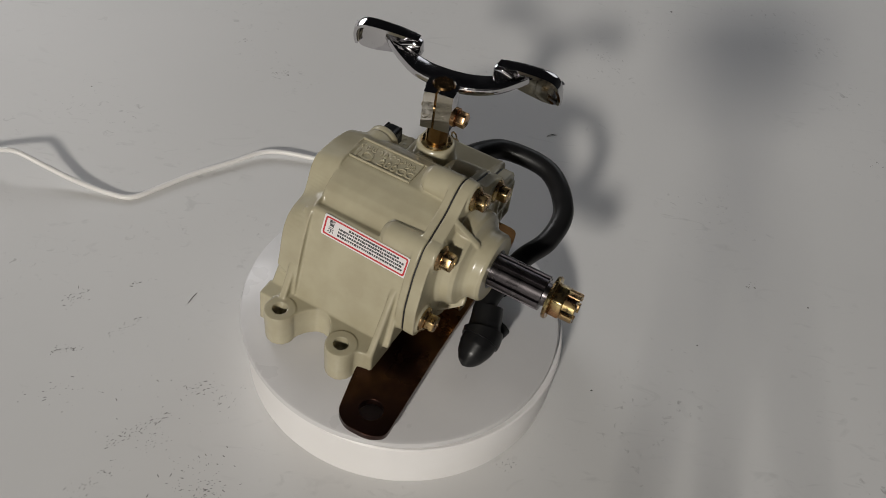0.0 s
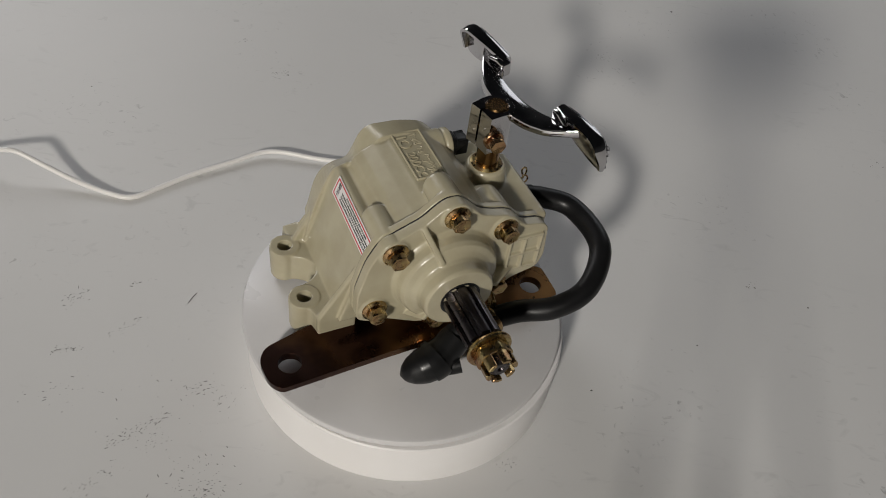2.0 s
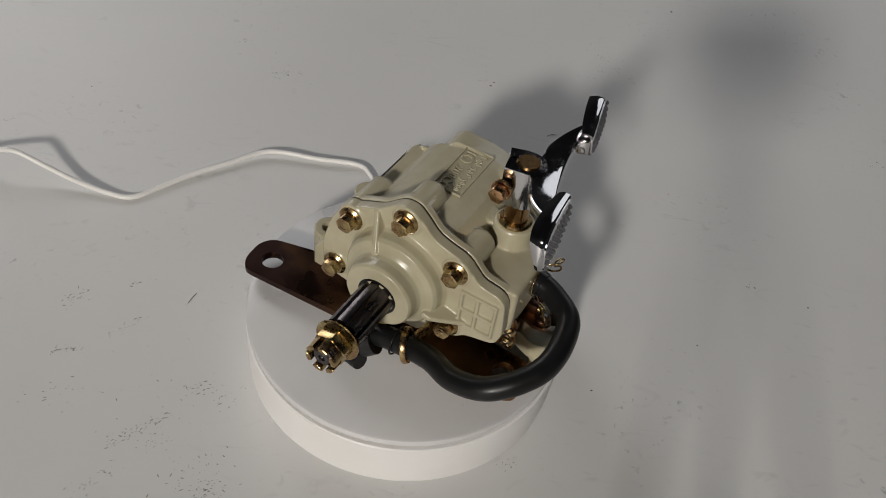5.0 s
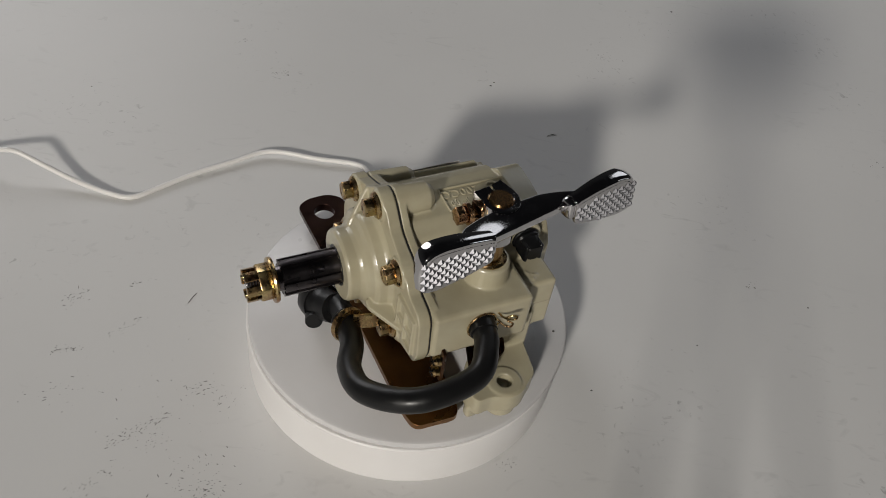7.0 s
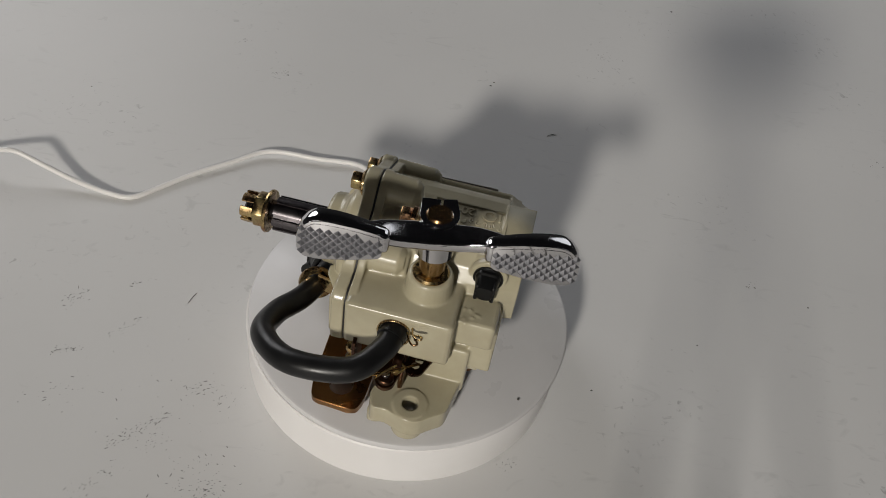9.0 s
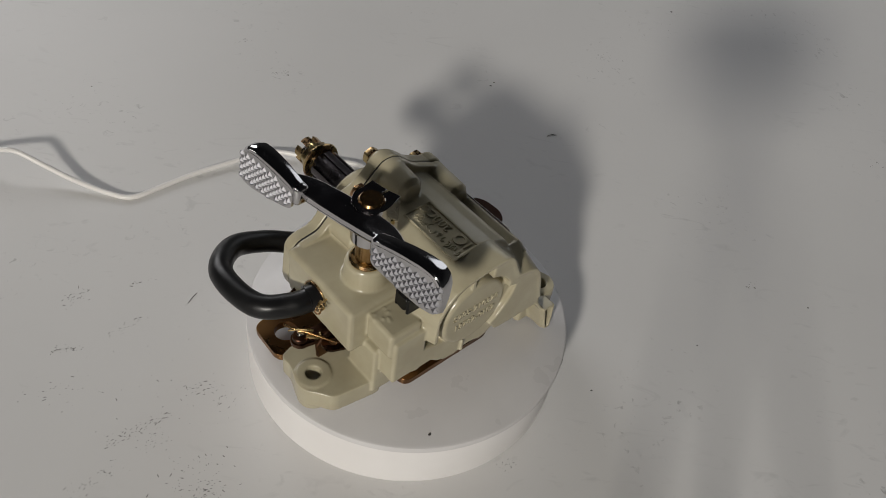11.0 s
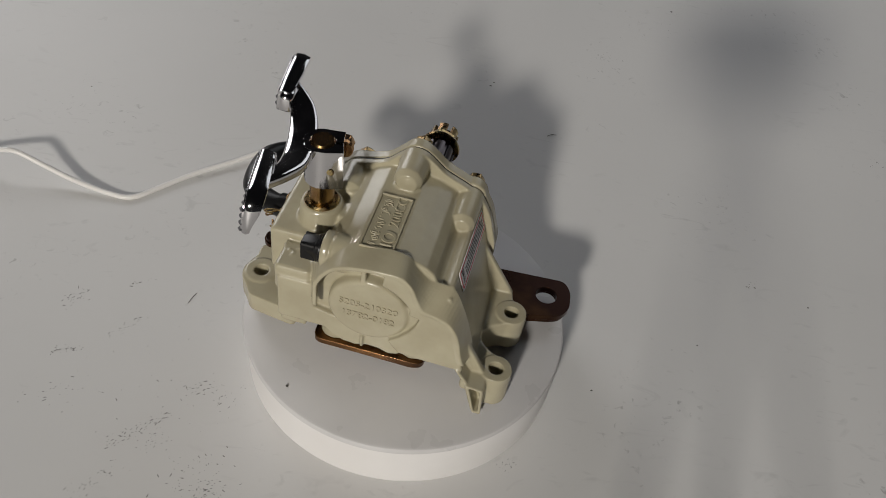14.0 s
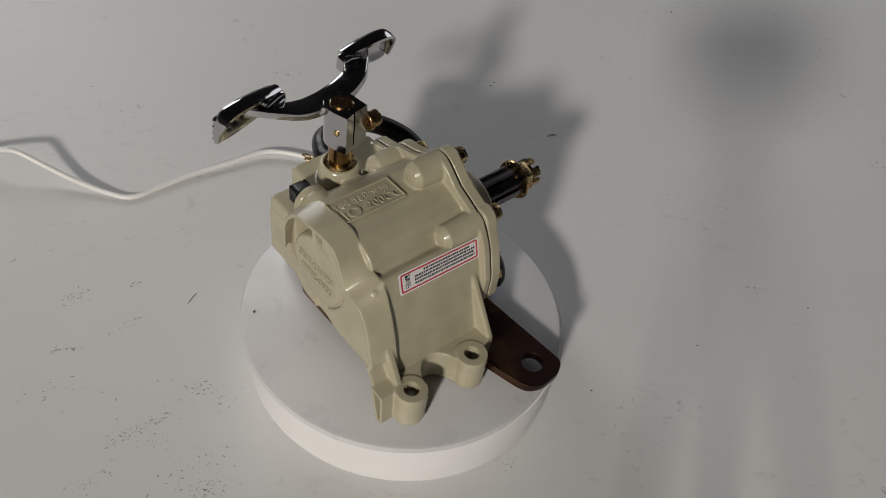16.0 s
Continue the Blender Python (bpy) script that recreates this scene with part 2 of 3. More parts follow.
# ---- the gearbox ----
gearbox = tagged(new("gearbox"), "beige painted tricycle reverse gearbox with chrome pedal on the turntable", "gearbox")
SX, SZ = 6.0, 58.5                # shaft axis
BOLTS = [(-34.2, 41.4), (-24.9, 82.0), (7.9, 99.2), (39.6, 81.2), (39.8, 39.6), (2.0, 24.0)]
FLANGE = [(-44, 35), (-44, 54), (-38.5, 74), (-32, 86), (-22, 91.2), (-9, 97), (-2.5, 103), (3.5, 107.5), (11, 107.5), (17, 102.5), (24, 95), (34, 91.5),
          (42, 90), (48.5, 84), (53, 79), (65, 77), (69, 73), (71, 50), (68, 41), (51, 36.5), (45, 31), (20, 20), (-6, 18), (-28, 30), (-38, 31)]
FLANGE = rounded(FLANGE, 3.5, 3)
BODY = [(-50, 22), (-36.5, 66), (-31.4, 80.2), (-29.6, 80.8), (-24.6, 78.6), (-22.6, 80.5), (-20.5, 85.5), (-16, 89), (-9, 92), (-2, 93.8), (0, 94.5), (20, 94.5), (22, 93.8), (29, 90.5), (36, 84.5), (41, 77), (43.5, 66), (43.5, 22)]

rng0 = random.Random(8)
cast = prism(BODY, -16, 48, "Y", 0.5, 1)
add(cast, prism(FLANGE, -19.6, -15.2, "Y", 0.8, 1))
for (x, z), end, r in zip(BOLTS, (-4, 7, 3, 4, 2, 0), (8.5, 7.6, 8.4, 8.4, 8.5, 8)):
    add(cast, lathe([(r + 0.3, -19.6), (r, -10), (r - 0.5, end - 4), (r - 3, end - 0.8), (0, end)], (x, 0, z), "Y", 28))
# selector side box, post boss, filler boss
add(cast, box(38, 72, -19.6, 36, 46, 76.5, 2.2))
add(cast, prism([(28, 70), (28, 86), (40, 86), (46, 78), (46, 70)], -19.6, 5, "Y", 1.5))
add(cast, lathe([(13.5, 70), (12.2, 79), (11.5, 87), (10.5, 88.5), (0, 88.5)], (49, 18, 0), "Z", 32))
add(cast, prism([(18, 74), (18, 92), (40, 84), (44, 84), (44, 74)], 12, 24, "Y", 1.0))
add(cast, rod((0, 46, 83), "X", 10.0, 14, 33, 32, 1.0))
add(cast, lathe([(8.6, 30), (8.6, 33.5), (9.8, 34.2), (9.9, 37.0), (9.3, 37.8), (0, 37.8)], (0, 46, 83), "X", 36))
# rear skirt: sloping band, recessed face and round cap
R1 = [(45, 31), (45, 66), (39.5, 80.5), (29.5, 91), (14, 95.2), (0, 96), (-7, 94), (-13, 87.5), (-19.5, 82.3), (-27, 81), (-33, 78), (-38.5, 67), (-43.5, 53), (-47.5, 38), (-50, 26), (-48, 25), (-45, 30)]
R2 = [(38.5, 31), (38.2, 63), (37, 76), (27.5, 88.6), (14, 93), (1, 94), (-7, 93.6), (-12.5, 88.6), (-15.8, 81), (-19.8, 73.5), (-27.5, 71.4), (-34.5, 67.6), (-39.5, 58.5), (-43.5, 42), (-50, 25), (-47.5, 25), (-43.5, 30)]
R1 = [(p.x, p.y) for p in smooth_path([(x, z, 0) for x, z in R1[:15]], 4)] + R1[15:]
R2 = [(p.x, p.y) for p in smooth_path([(x, z, 0) for x, z in R2[:15]], 4)] + R2[15:]
RMID = [(x1 * 0.45 + x2 * 0.55, z1 * 0.45 + z2 * 0.55) for (x1, z1), (x2, z2) in zip(R1, R2)]
add(cast, loft(R1, 47.2, RMID, 54.0))


def band(outer1, y1, outer2, y2, centre, t):
    """A wall t thick whose outside runs from one outline to another."""
    bm = bmesh.new()
    rows = []
    for pts, y, k in ((outer1, y1, 0), (outer2, y2, 0), (outer2, y2, t), (outer1, y1, t)):
        row = []
        for x, z in pts:
            d = (Vector(centre) - Vector((x, z))).normalized() * k
            row.append(bm.verts.new((x + d.x, y, z + d.y)))
        rows.append(row)
    n = len(outer1)
    for q in range(4):
        a, b = rows[q], rows[(q + 1) % 4]
        for i in range(n - 1):
            bm.faces.new((a[i], a[i + 1], b[i + 1], b[i]))
    bm.faces.new([r[0] for r in rows])
    bm.faces.new([r[-1] for r in rows][::-1])
    bmesh.ops.recalc_face_normals(bm, faces=bm.faces)
    return bm


add(cast, band(R1[3:54], 48, R2[3:54], 62.6, (9, 52), 2.4))
# flat wall with the horned crescent beside the cap
add(cast, prism([(-19, 33.5), (-9, 34.5), (-3, 42.5), (-8, 46.5), (-13, 52.5), (-16.5, 59), (-18.3, 66), (-12.5, 67.2)] + [(9.4 + 24.8 * math.cos(radians(a)), 60 + 24.8 * math.sin(radians(a))) for a in (154, 146, 138, 130, 122, 114, 106)]
               + [(2, 92.6), (-6.4, 92.4), (-11.6, 87.8), (-14.9, 80.2), (-19, 72.4), (-27, 70.3), (-33.7, 66.6), (-38.5, 57.8), (-42.3, 42), (-45, 33.2), (-41, 33)], 48, 62.3, "Y", 0.5, 1))
add(cast, prism([(-2, 41), (-9, 45), (-20, 66), (-10, 70), (4, 46)], 48, 58.9, "Y", 0.3, 1))
add(cast, prism([(46, 34), (46, 50), (30, 46), (10, 42), (-10, 44), (-20, 38), (-19, 33.5), (-14, 31.5), (-8, 26.5), (-3, 25), (3, 27.4), (9, 27.8), (16, 25.4), (23, 26.2), (29, 29.5), (34, 34)], 44, 57.6, "Y", 0.8, 1))
add(cast, box(11.2, 12.8, 56, 59.2, 27.5, 36, 0.3, 1))
add(cast, box(11.5, 14.2, 53, 60, 80, 92, 0.3, 1))
add(cast, lathe([(22.4, 46), (21.8, 58.0), (21.2, 59.6), (19.8, 60.4), (0, 60.5)], (9.4, 0, 60), "Y", 56))
# rear wall beside the foot
add(cast, box(42, 62, 36, 56, 54, 72, 2.0))
add(cast, box(39, 60, 44, 57.6, 34, 66, 1.5))
add(cast, box(42, 58, 34.5, 52, 30, 60, 1.5))
add(cast, box(48, 63, 24, 46, 15, 50, 1.5))
# right foot
foot_out = rounded([(56, 45), (62, 44.5), (84, 41), (89, 34), (93.5, 29), (95, 22), (92.5, 15), (91, 11), (91.5, 2.5), (82, -0.5), (68, 5), (56, 16), (53, 30)], 3)
add(cast, holed(foot_out, [(84, 22, 4.2)], 10.5, 23.6))
add(cast, lathe([(4.2, 3), (9.0, 3), (9.6, 20), (9.3, 24.4), (4.2, 24.4)], (84, 22, 0), "Z", 32, closed=True))
add(cast, box(82, 88, -0.3, 7, 3, 14, 2.0))
# left ears with an arch between them
add(cast, holed(rounded([(-44, 52), (-56, 52), (-60, 56), (-67, 56), (-70, 51), (-70, 43), (-60, 38.5), (-54.5, 35.5), (-50.5, 31), (-49.5, 27), (-50.5, 22.5), (-55, 18), (-61, 15.5), (-71, 11), (-71, 1), (-62, -4), (-61, -11), (-44, -11)], 3),
                [(-62, 48, 4.2), (-63, 6, 4.2)], 4, 24.5))
for x, y in ((-62, 48), (-63, 6)):
    add(cast, lathe([(4.2, 3), (8.9, 3), (9.2, 22), (8.9, 25.3), (4.2, 25.3)], (x, y, 0), "Z", 32, closed=True))
add(cast, prism([(-61, 8), (-61, 24), (-38, 60), (-38, 8)], -12.5, -8.5, "Y", 0.8, 1))
add(cast, prism([(-26, 76), (-31.5, 77.5), (-37.5, 63), (-41, 52), (-56, 25.5), (-47, 24), (-36, 50), (-26, 66)], 49.5, 53.6, "Y", 0.6, 1))
# open-ended pocket beside the rear ear, and the web that leads to it
for wall in ([(-48.3, 25.6), (-58.2, 24.4), (-58.2, 22.8), (-48.6, 24.0)], [(-56.5, 24.4), (-58.3, 24.4), (-59.6, 3), (-58, 3)], [(-48.3, 25.6), (-50.0, 25.4), (-56.2, 3), (-54.8, 3)], [(-54.8, 3), (-59.6, 3), (-59.4, 4.4), (-55.2, 4.4)]):
    add(cast, prism(wall, 51, 65.3, "Y", 0.25, 1))
add(cast, prism([(-41, 34.2), (-43.2, 34.2), (-49.2, 25.4), (-55.6, 3), (-53.6, 3), (-47, 25)], 50, 63.6, "Y", 0.3, 1))
add(cast, prism([(-47, 26), (-59, 24), (-60, 3), (-53, 3)], 48, 53.5, "Y", 0.5, 1))
# feet under the body
for x, y in ((-14, 38), (32, 38), (-14, -2), (32, -2)):
    add(cast, rod((x, y, 0), "Z", 9, 11.8, 28, 24))
add(cast, box(-18, 36, -14, 44, 18, 30, 2))
for k in range(12):
    x, y = rng0.uniform(52, 61), rng0.uniform(37, 46)
    add(cast, moved(box(-rng0.uniform(1, 2.6), rng0.uniform(1, 2.6), -0.7, 0.7, -0.8, 0.8), Matrix.Translation((x, y, 71.25)) @ Matrix.Rotation(rng0.uniform(0, 3.1), 4, "Z") @ Matrix.Rotation(rng0.uniform(-0.5, 0.5), 4, "Y")))
housing = part("housing", cast, PAINT, gearbox, "beige glossy enamelled aluminium casting")
fuse(housing, 0.6, 2)

gasket = part("gasket", prism([(x * 0.988 + 0.1, z * 0.988 + 0.7) for x, z in FLANGE], -20.55, -19.55, "Y"), GASKET, gearbox, "thin black gasket between cover and housing")

# front cover: flange, stepped dome round the shaft, ribs, pocketed window
cov = prism(FLANGE, -27, -20.5, "Y", 1.2, 2)
add(cov, lathe([(33, -25), (30.5, -27.5), (29.2, -29.5), (28.6, -33.8), (27.2, -36), (24, -37.4), (21.6, -39.2), (20.6, -41.5), (20.3, -46.4), (19.2, -48.2), (0, -48.2)], (SX, 0, SZ), "Y", 64))
for (x, z), r in zip(BOLTS, (8.2, 8.6, 8.6, 8.6, 8.2, 8.0)):
    add(cov, rod((x, 0, z), "Y", r, -28.2, -20.5, 28, 0.8))
for ang, r0, r1, w in ((113, 18, 41, 3.2), (-16, 24, 46, 3.6), (-125, 22, 36, 3)):
    rib = prism([(r0, -21), (r0, -40), (r0 + 5, -40), (r1, -28), (r1, -21)], -w / 2, w / 2, "Z", 0.6, 1)
    # outline (x, y) extruded along z, then turned about the shaft
    add(cov, moved(rib, Matrix.Translation((SX, 0, SZ)) @ Matrix.Rotation(radians(-ang), 4, "Y")))
for x0, x1, z0, z1 in ((45, 66, 45.2, 47.0), (46, 66, 69.2, 71.0), (44.6, 46.4, 45.2, 71), (64.4, 66.2, 45.2, 71), (45, 66, 56.6, 58.6), (53.8, 55.8, 45.2, 71)):
    add(cov, box(x0, x1, -29, -26, z0, z1, 0.4, 1))
cover = part("front_cover", cov, PAINT, gearbox, "beige cast front cover with a stepped shaft nose")
fuse(cover, 0.5, 2)

# round cap characters
FACE_BACK = Matrix(((-1, 0, 0, 0), (0, 0, 1, 0), (0, 1, 0, 0), (0, 0, 0, 1)))
lettering("S205-210320", 6.0, Matrix.Translation((9.0, 60.3, 64.0)) @ FACE_BACK, housing, PAINT, depth=0.75)
lettering("13782-0182", 6.0, Matrix.Translation((9.0, 60.3, 55.5)) @ FACE_BACK, housing, PAINT, depth=0.75)

# cast name plate on top: rim, sunk field and raised marks
plq = tagged(part("name_plate", box(2.2, 18.4, 9.5, 48.5, 93.9, 94.7, 0.3, 1), PAINT, gearbox), "sunk beige name plate with raised casting marks")
for b in ((1.4, 2.4, 8.8, 49), (18.2, 19.2, 8.8, 49), (1.4, 19.2, 8.6, 9.6), (1.4, 19.2, 48.2, 49.2)):
    part("rim", box(*b, 94.2, 95.7, 0.3, 1), PAINT, plq)
UP_SIDE = Matrix(((0, 1, 0, 0), (-1, 0, 0, 0), (0, 0, 1, 0), (0, 0, 0, 1)))
lettering("200CC", 7.6, Matrix.Translation((6.4, 20.0, 94.9)) @ UP_SIDE, plq, PAINT, depth=0.5)
rm = random.Random(3)
y = 12.0
while y < 46:
    d = rm.uniform(2.2, 3.8)
    cx, r = rm.uniform(12.8, 14.2), rm.uniform(1.1, 1.9)
    a0, span = rm.uniform(0, 6.3), rm.uniform(2.6, 4.6)
    part("casting_mark", sweep([(cx + r * 1.3 * math.cos(a0 + span * k / 4), y + d / 2 + r * 0.8 * math.sin(a0 + span * k / 4), 94.75) for k in range(5)], 0.42, 8, 3), PAINT, plq, sharp=70)
    if rm.random() < 0.6:
        part("casting_mark", box(11.4 + rm.uniform(0, 2), 13.4 + rm.uniform(1.4, 2.8), y + d * 0.4, y + d * 0.4 + 0.8, 94.4, 95.2, 0.25, 1), PAINT, plq)
    y += d + 0.4
part("casting_mark", lathe([(2.4, 94.4), (3.9, 94.4), (3.9, 95.4), (2.4, 95.4)], (6.6, 39, 0), "Z", 28, closed=True), PAINT, plq)
part("casting_mark", box(3.4, 9.6, 44, 45.2, 94.4, 95.4, 0.3, 1), PAINT, plq)

# flange bolts
bolt = None
for i, (x, z) in enumerate(BOLTS):
    m = pose(x * MM, -28.0 * MM, z * MM, 0, 0, 0)
    if bolt is None:
        hexa = [(5.3 * math.cos(radians(60 * k + 12)), 5.3 * math.sin(radians(60 * k + 12))) for k in range(6)]
        bm = prism(hexa, -7.6, -1.6, "Y", 0.7, 2)
        bolt = part("bolt", bm, ZINC, gearbox, "yellow zinc hex flange bolt", at=m)
        part("washer", lathe([(0, 0), (7.2, 0), (7.2, -1.0), (5.8, -2.2), (0, -2.4)], (0, 0, 0), "Y", 32), ZINC, bolt)
        part("head_mark", lathe([(2.2, -7.7), (3.4, -7.7), (3.4, -7.4), (2.2, -7.4)], (0, 0, 0), "Y", 20, closed=True), ZINC, bolt)
    else:
        again(bolt, gearbox, m @ pose(0, 0, 0, 0, 17 * i, 0))

# splined output shaft, washer, castle nut
spl = []
for k in range(8):
    a = 45 * k + 8
    for da, r in ((-15.5, 8.3), (-14, 10.0), (-7, 10.2), (7, 10.2), (14, 10.0), (15.5, 8.3)):
        spl.append((SX + r * math.cos(radians(a + da)), SZ + r * math.sin(radians(a + da))))
shaft = part("output_shaft", prism(spl, -79, -46, "Y"), DARKSTEEL, gearbox, "dark splined steel output shaft")
# black ring in place of the shaded gap where the shaft enters the nose
part("shaft_gap_shade", lathe([(10.2, -48.4), (11.6, -48.4), (11.6, -45), (10.2, -45)], (SX, 0, SZ), "Y", 40, closed=True), RUBBER, shaft)
part("threaded_end", lathe([(0, -94.6), (1.6, -96), (2.0, -97), (4.4, -97), (5.4, -96), (5.8, -84), (6.6, -82), (7.2, -77), (0, -77)], (SX, 0, SZ), "Y", 32), DARKSTEEL, shaft)
for k in range(6):
    part("thread", lathe([(5.6, -96.0 + k * 1.5), (6.0, -95.5 + k * 1.5), (5.6, -95.0 + k * 1.5)], (SX, 0, SZ), "Y", 28, closed=True), DARKSTEEL, shaft)
nut = part("castle_nut", prism([(SX + 10.2 * math.cos(radians(60 * k + 20)), SZ + 10.2 * math.sin(radians(60 * k + 20))) for k in range(6)], -91.5, -84.5, "Y", 0.9, 2), ZINC, gearbox, "yellow zinc castle nut")
part("washer", lathe([(6.5, -84.6), (12.2, -84.6), (12.6, -83.6), (12.2, -82.4), (6.5, -82.4)], (SX, 0, SZ), "Y", 40, closed=True), ZINC, nut)
for k in range(6):
    seg = [(SX + r * math.cos(radians(60 * k + 20 + d)), SZ + r * math.sin(radians(60 * k + 20 + d))) for r, d in ((6.2, -19), (8.8, -21), (9.1, 0), (8.8, 21), (6.2, 19), (6.3, 0))]
    part("castle_tooth", prism(seg, -98.5, -91, "Y", 0.4, 1), ZINC, nut)

# mounting plate under the housing, on bolt heads
plate_out = rounded([(-96, -34), (-91, -41.5), (-30, -37.5), (78, -33.5), (88, -31), (89, -6), (80, -3.5), (48, -3), (44, 4), (43, 49.5), (-22, 49.5), (-23, 2), (-66, -5), (-92, -12), (-97, -20)], 6, 5)
mplate = part("mounting_plate", holed(plate_out, [(-81.5, -26.5, 6.6), (75, -18, 6.6)], 7.6, 11.6), PLATE, gearbox, "bronze-coloured zinc-plated steel mounting plate")
edge = mplate.modifiers.new("edge", "BEVEL")
edge.width, edge.segments, edge.limit_method, edge.angle_limit = 0.0005, 2, "ANGLE", radians(50)
part("lower_sheet", holed(rounded([(x * 0.992, y * 0.985) for x, y in plate_out[::3]], 3), [(-81.5, -26.5, 7.0), (75, -18, 7.0)], 5.9, 7.4), PLATE, mplate)
for x, y in ((-14, 38), (34, 38), (-12, -20), (34, -16)):
    part("plate_bolt", prism([(x + 6 * math.cos(radians(60 * k)), y + 6 * math.sin(radians(60 * k))) for k in range(6)], 0.1, 6, "Z", 0.7), ZINC, mplate)

# selector post and pedal
post = part("selector_post", lathe([(0, 80), (6.6, 80), (6.6, 128.0), (5.6, 129.3), (0, 129.3)], (49, 18, 0), "Z", 40), BRONZE, gearbox, "brass-coloured zinc-plated selector post")
part("collar", lathe([(6.6, 88), (9.2, 88), (9.4, 89.2), (8.4, 90.2), (6.6, 90.2)], (49, 18, 0), "Z", 36, closed=True), ZINC, post)
HUB = [(49 + 9.4 * math.cos(radians(a)), 18 + 9.4 * math.sin(radians(a))) for a in range(-75, 106, 15)]
clamp_a = HUB + [(44, 26.5), (36.2, 23.6), (38.4, 17.6), (43, 18.2), (43.4, 17), (38.8, 16.4), (40.5, 7.5), (47, 8.5)]
ped = holed(clamp_a, [(49, 18, 6.5)], 104.5, 128.4)
pedal = part("shift_pedal", ped, CHROME, gearbox, "chrome-plated two-ended foot pedal clamped to the post")
mod = pedal.modifiers.new("edge", "BEVEL")
mod.width, mod.segments, mod.limit_method, mod.angle_limit = 0.0008, 2, "ANGLE", radians(50)


def arm_section(path, widths, heights):
    """A flattened oval bar lying level along a plan path."""
    pts = smooth_path(path, 8)
    m, n = len(pts), 20
    bm = bmesh.new()
    rings = []
    for i, p in enumerate(pts):
        d = (pts[min(i + 1, m - 1)] - pts[max(i - 1, 0)])
        d.normalize()
        side = d.cross(Vector((0, 0, 1))).normalized()
        up = side.cross(d).normalized()
        u = i / (m - 1) * (len(widths) - 1)
        k = min(int(u), len(widths) - 2)
        w = widths[k] + (widths[k + 1] - widths[k]) * (u - k)
        h = heights[k] + (heights[k + 1] - heights[k]) * (u - k)
        ring = []
        for j in range(n):
            a = 2 * math.pi * j / n
            c, s = math.cos(a), math.sin(a)
            ring.append(bm.verts.new(p + side * (w / 2 * math.copysign(abs(c) ** 0.45, c)) + up * (h / 2 * math.copysign(abs(s) ** 0.45, s))))
        rings.append(ring)
    for a, b in zip(rings, rings[1:]):
        for j in range(n):
            bm.faces.new((a[j], a[(j + 1) % n], b[(j + 1) % n], b[j]))
    bm.faces.new(rings[0][::-1])
    bm.faces.new(rings[-1])
    return bm


part("arm", arm_section([(79.5, -18, 131.5), (74, -12, 129.6), (68, -4.5, 127.2), (63.6, 5, 125.2), (60.2, 16, 124.4), (58, 28, 124.8), (57.2, 38, 126.2), (58.8, 48, 128.4), (62.4, 58, 130.4), (66, 64.5, 131.8)],
                        [6, 9.5, 13, 14.5, 15, 14, 13, 9.5, 6.5, 5], [5, 5.5, 6, 6.4, 6.6, 6.6, 6.2, 5.8, 5.4, 5]), CHROME, pedal, sharp=60)
part("clamp_bolt", prism([(42.4 + 4.8 * math.cos(radians(60 * k)), 116 + 4.8 * math.sin(radians(60 * k))) for k in range(6)], -1.5, 4.0, "Y", 0.6), COPPER, pedal, "copper-coloured hex clamp bolt")
part("bolt_tip", rod((42.4, 0, 116), "Y", 2.0, 4, 26.5, 20, 0.4), ZINC, pedal)
part("clamp_washer", rod((42.4, 0, 116), "Y", 5.6, 4.0, 6.6, 24, 0.3), COPPER, pedal)


def lip(points, depth, t, r):
    """A strip folded back from the face (+y) along a path (x, z) of its edge, its outer corner rounded."""
    path = smooth_path([(x, 0, z) for x, z in points], 5)
    m = len(path)
    bm = bmesh.new()
    rings = []
    for i, p in enumerate(path):
        d = (path[min(i + 1, m - 1)] - path[max(i - 1, 0)]).normalized()
        out = Vector((-d.z, 0, d.x))
        k = i / (m - 1)
        dep = depth * (0.72 + 0.28 * math.sin(math.pi * min(1, k * 1.15))) * (1 if k < 0.7 else 1 - 0.35 * (k - 0.7) / 0.3)
        sec = [(0.0, -r - 0.5)] + [(-r + r * math.cos(radians(a)), -r + r * math.sin(radians(a))) for a in (0, 22, 45, 68, 90)]
        sec = sec + [(-dep * 0.6, 0.25), (-dep, -0.6), (-dep, -0.6 - t), (-dep * 0.6, -t), (-r, -t), (-t, -r), (-t, -r - 0.5)]
        rings.append([bm.verts.new(p + Vector((0, y, 0)) + out * h) for y, h in sec])
    n = len(rings[0])
    for a, b in zip(rings, rings[1:]):
        for j in range(n):
            bm.faces.new((a[j], a[(j + 1) % n], b[(j + 1) % n], b[j]))
    bm.faces.new(rings[0][::-1])
    bm.faces.new(rings[-1])
    return bm


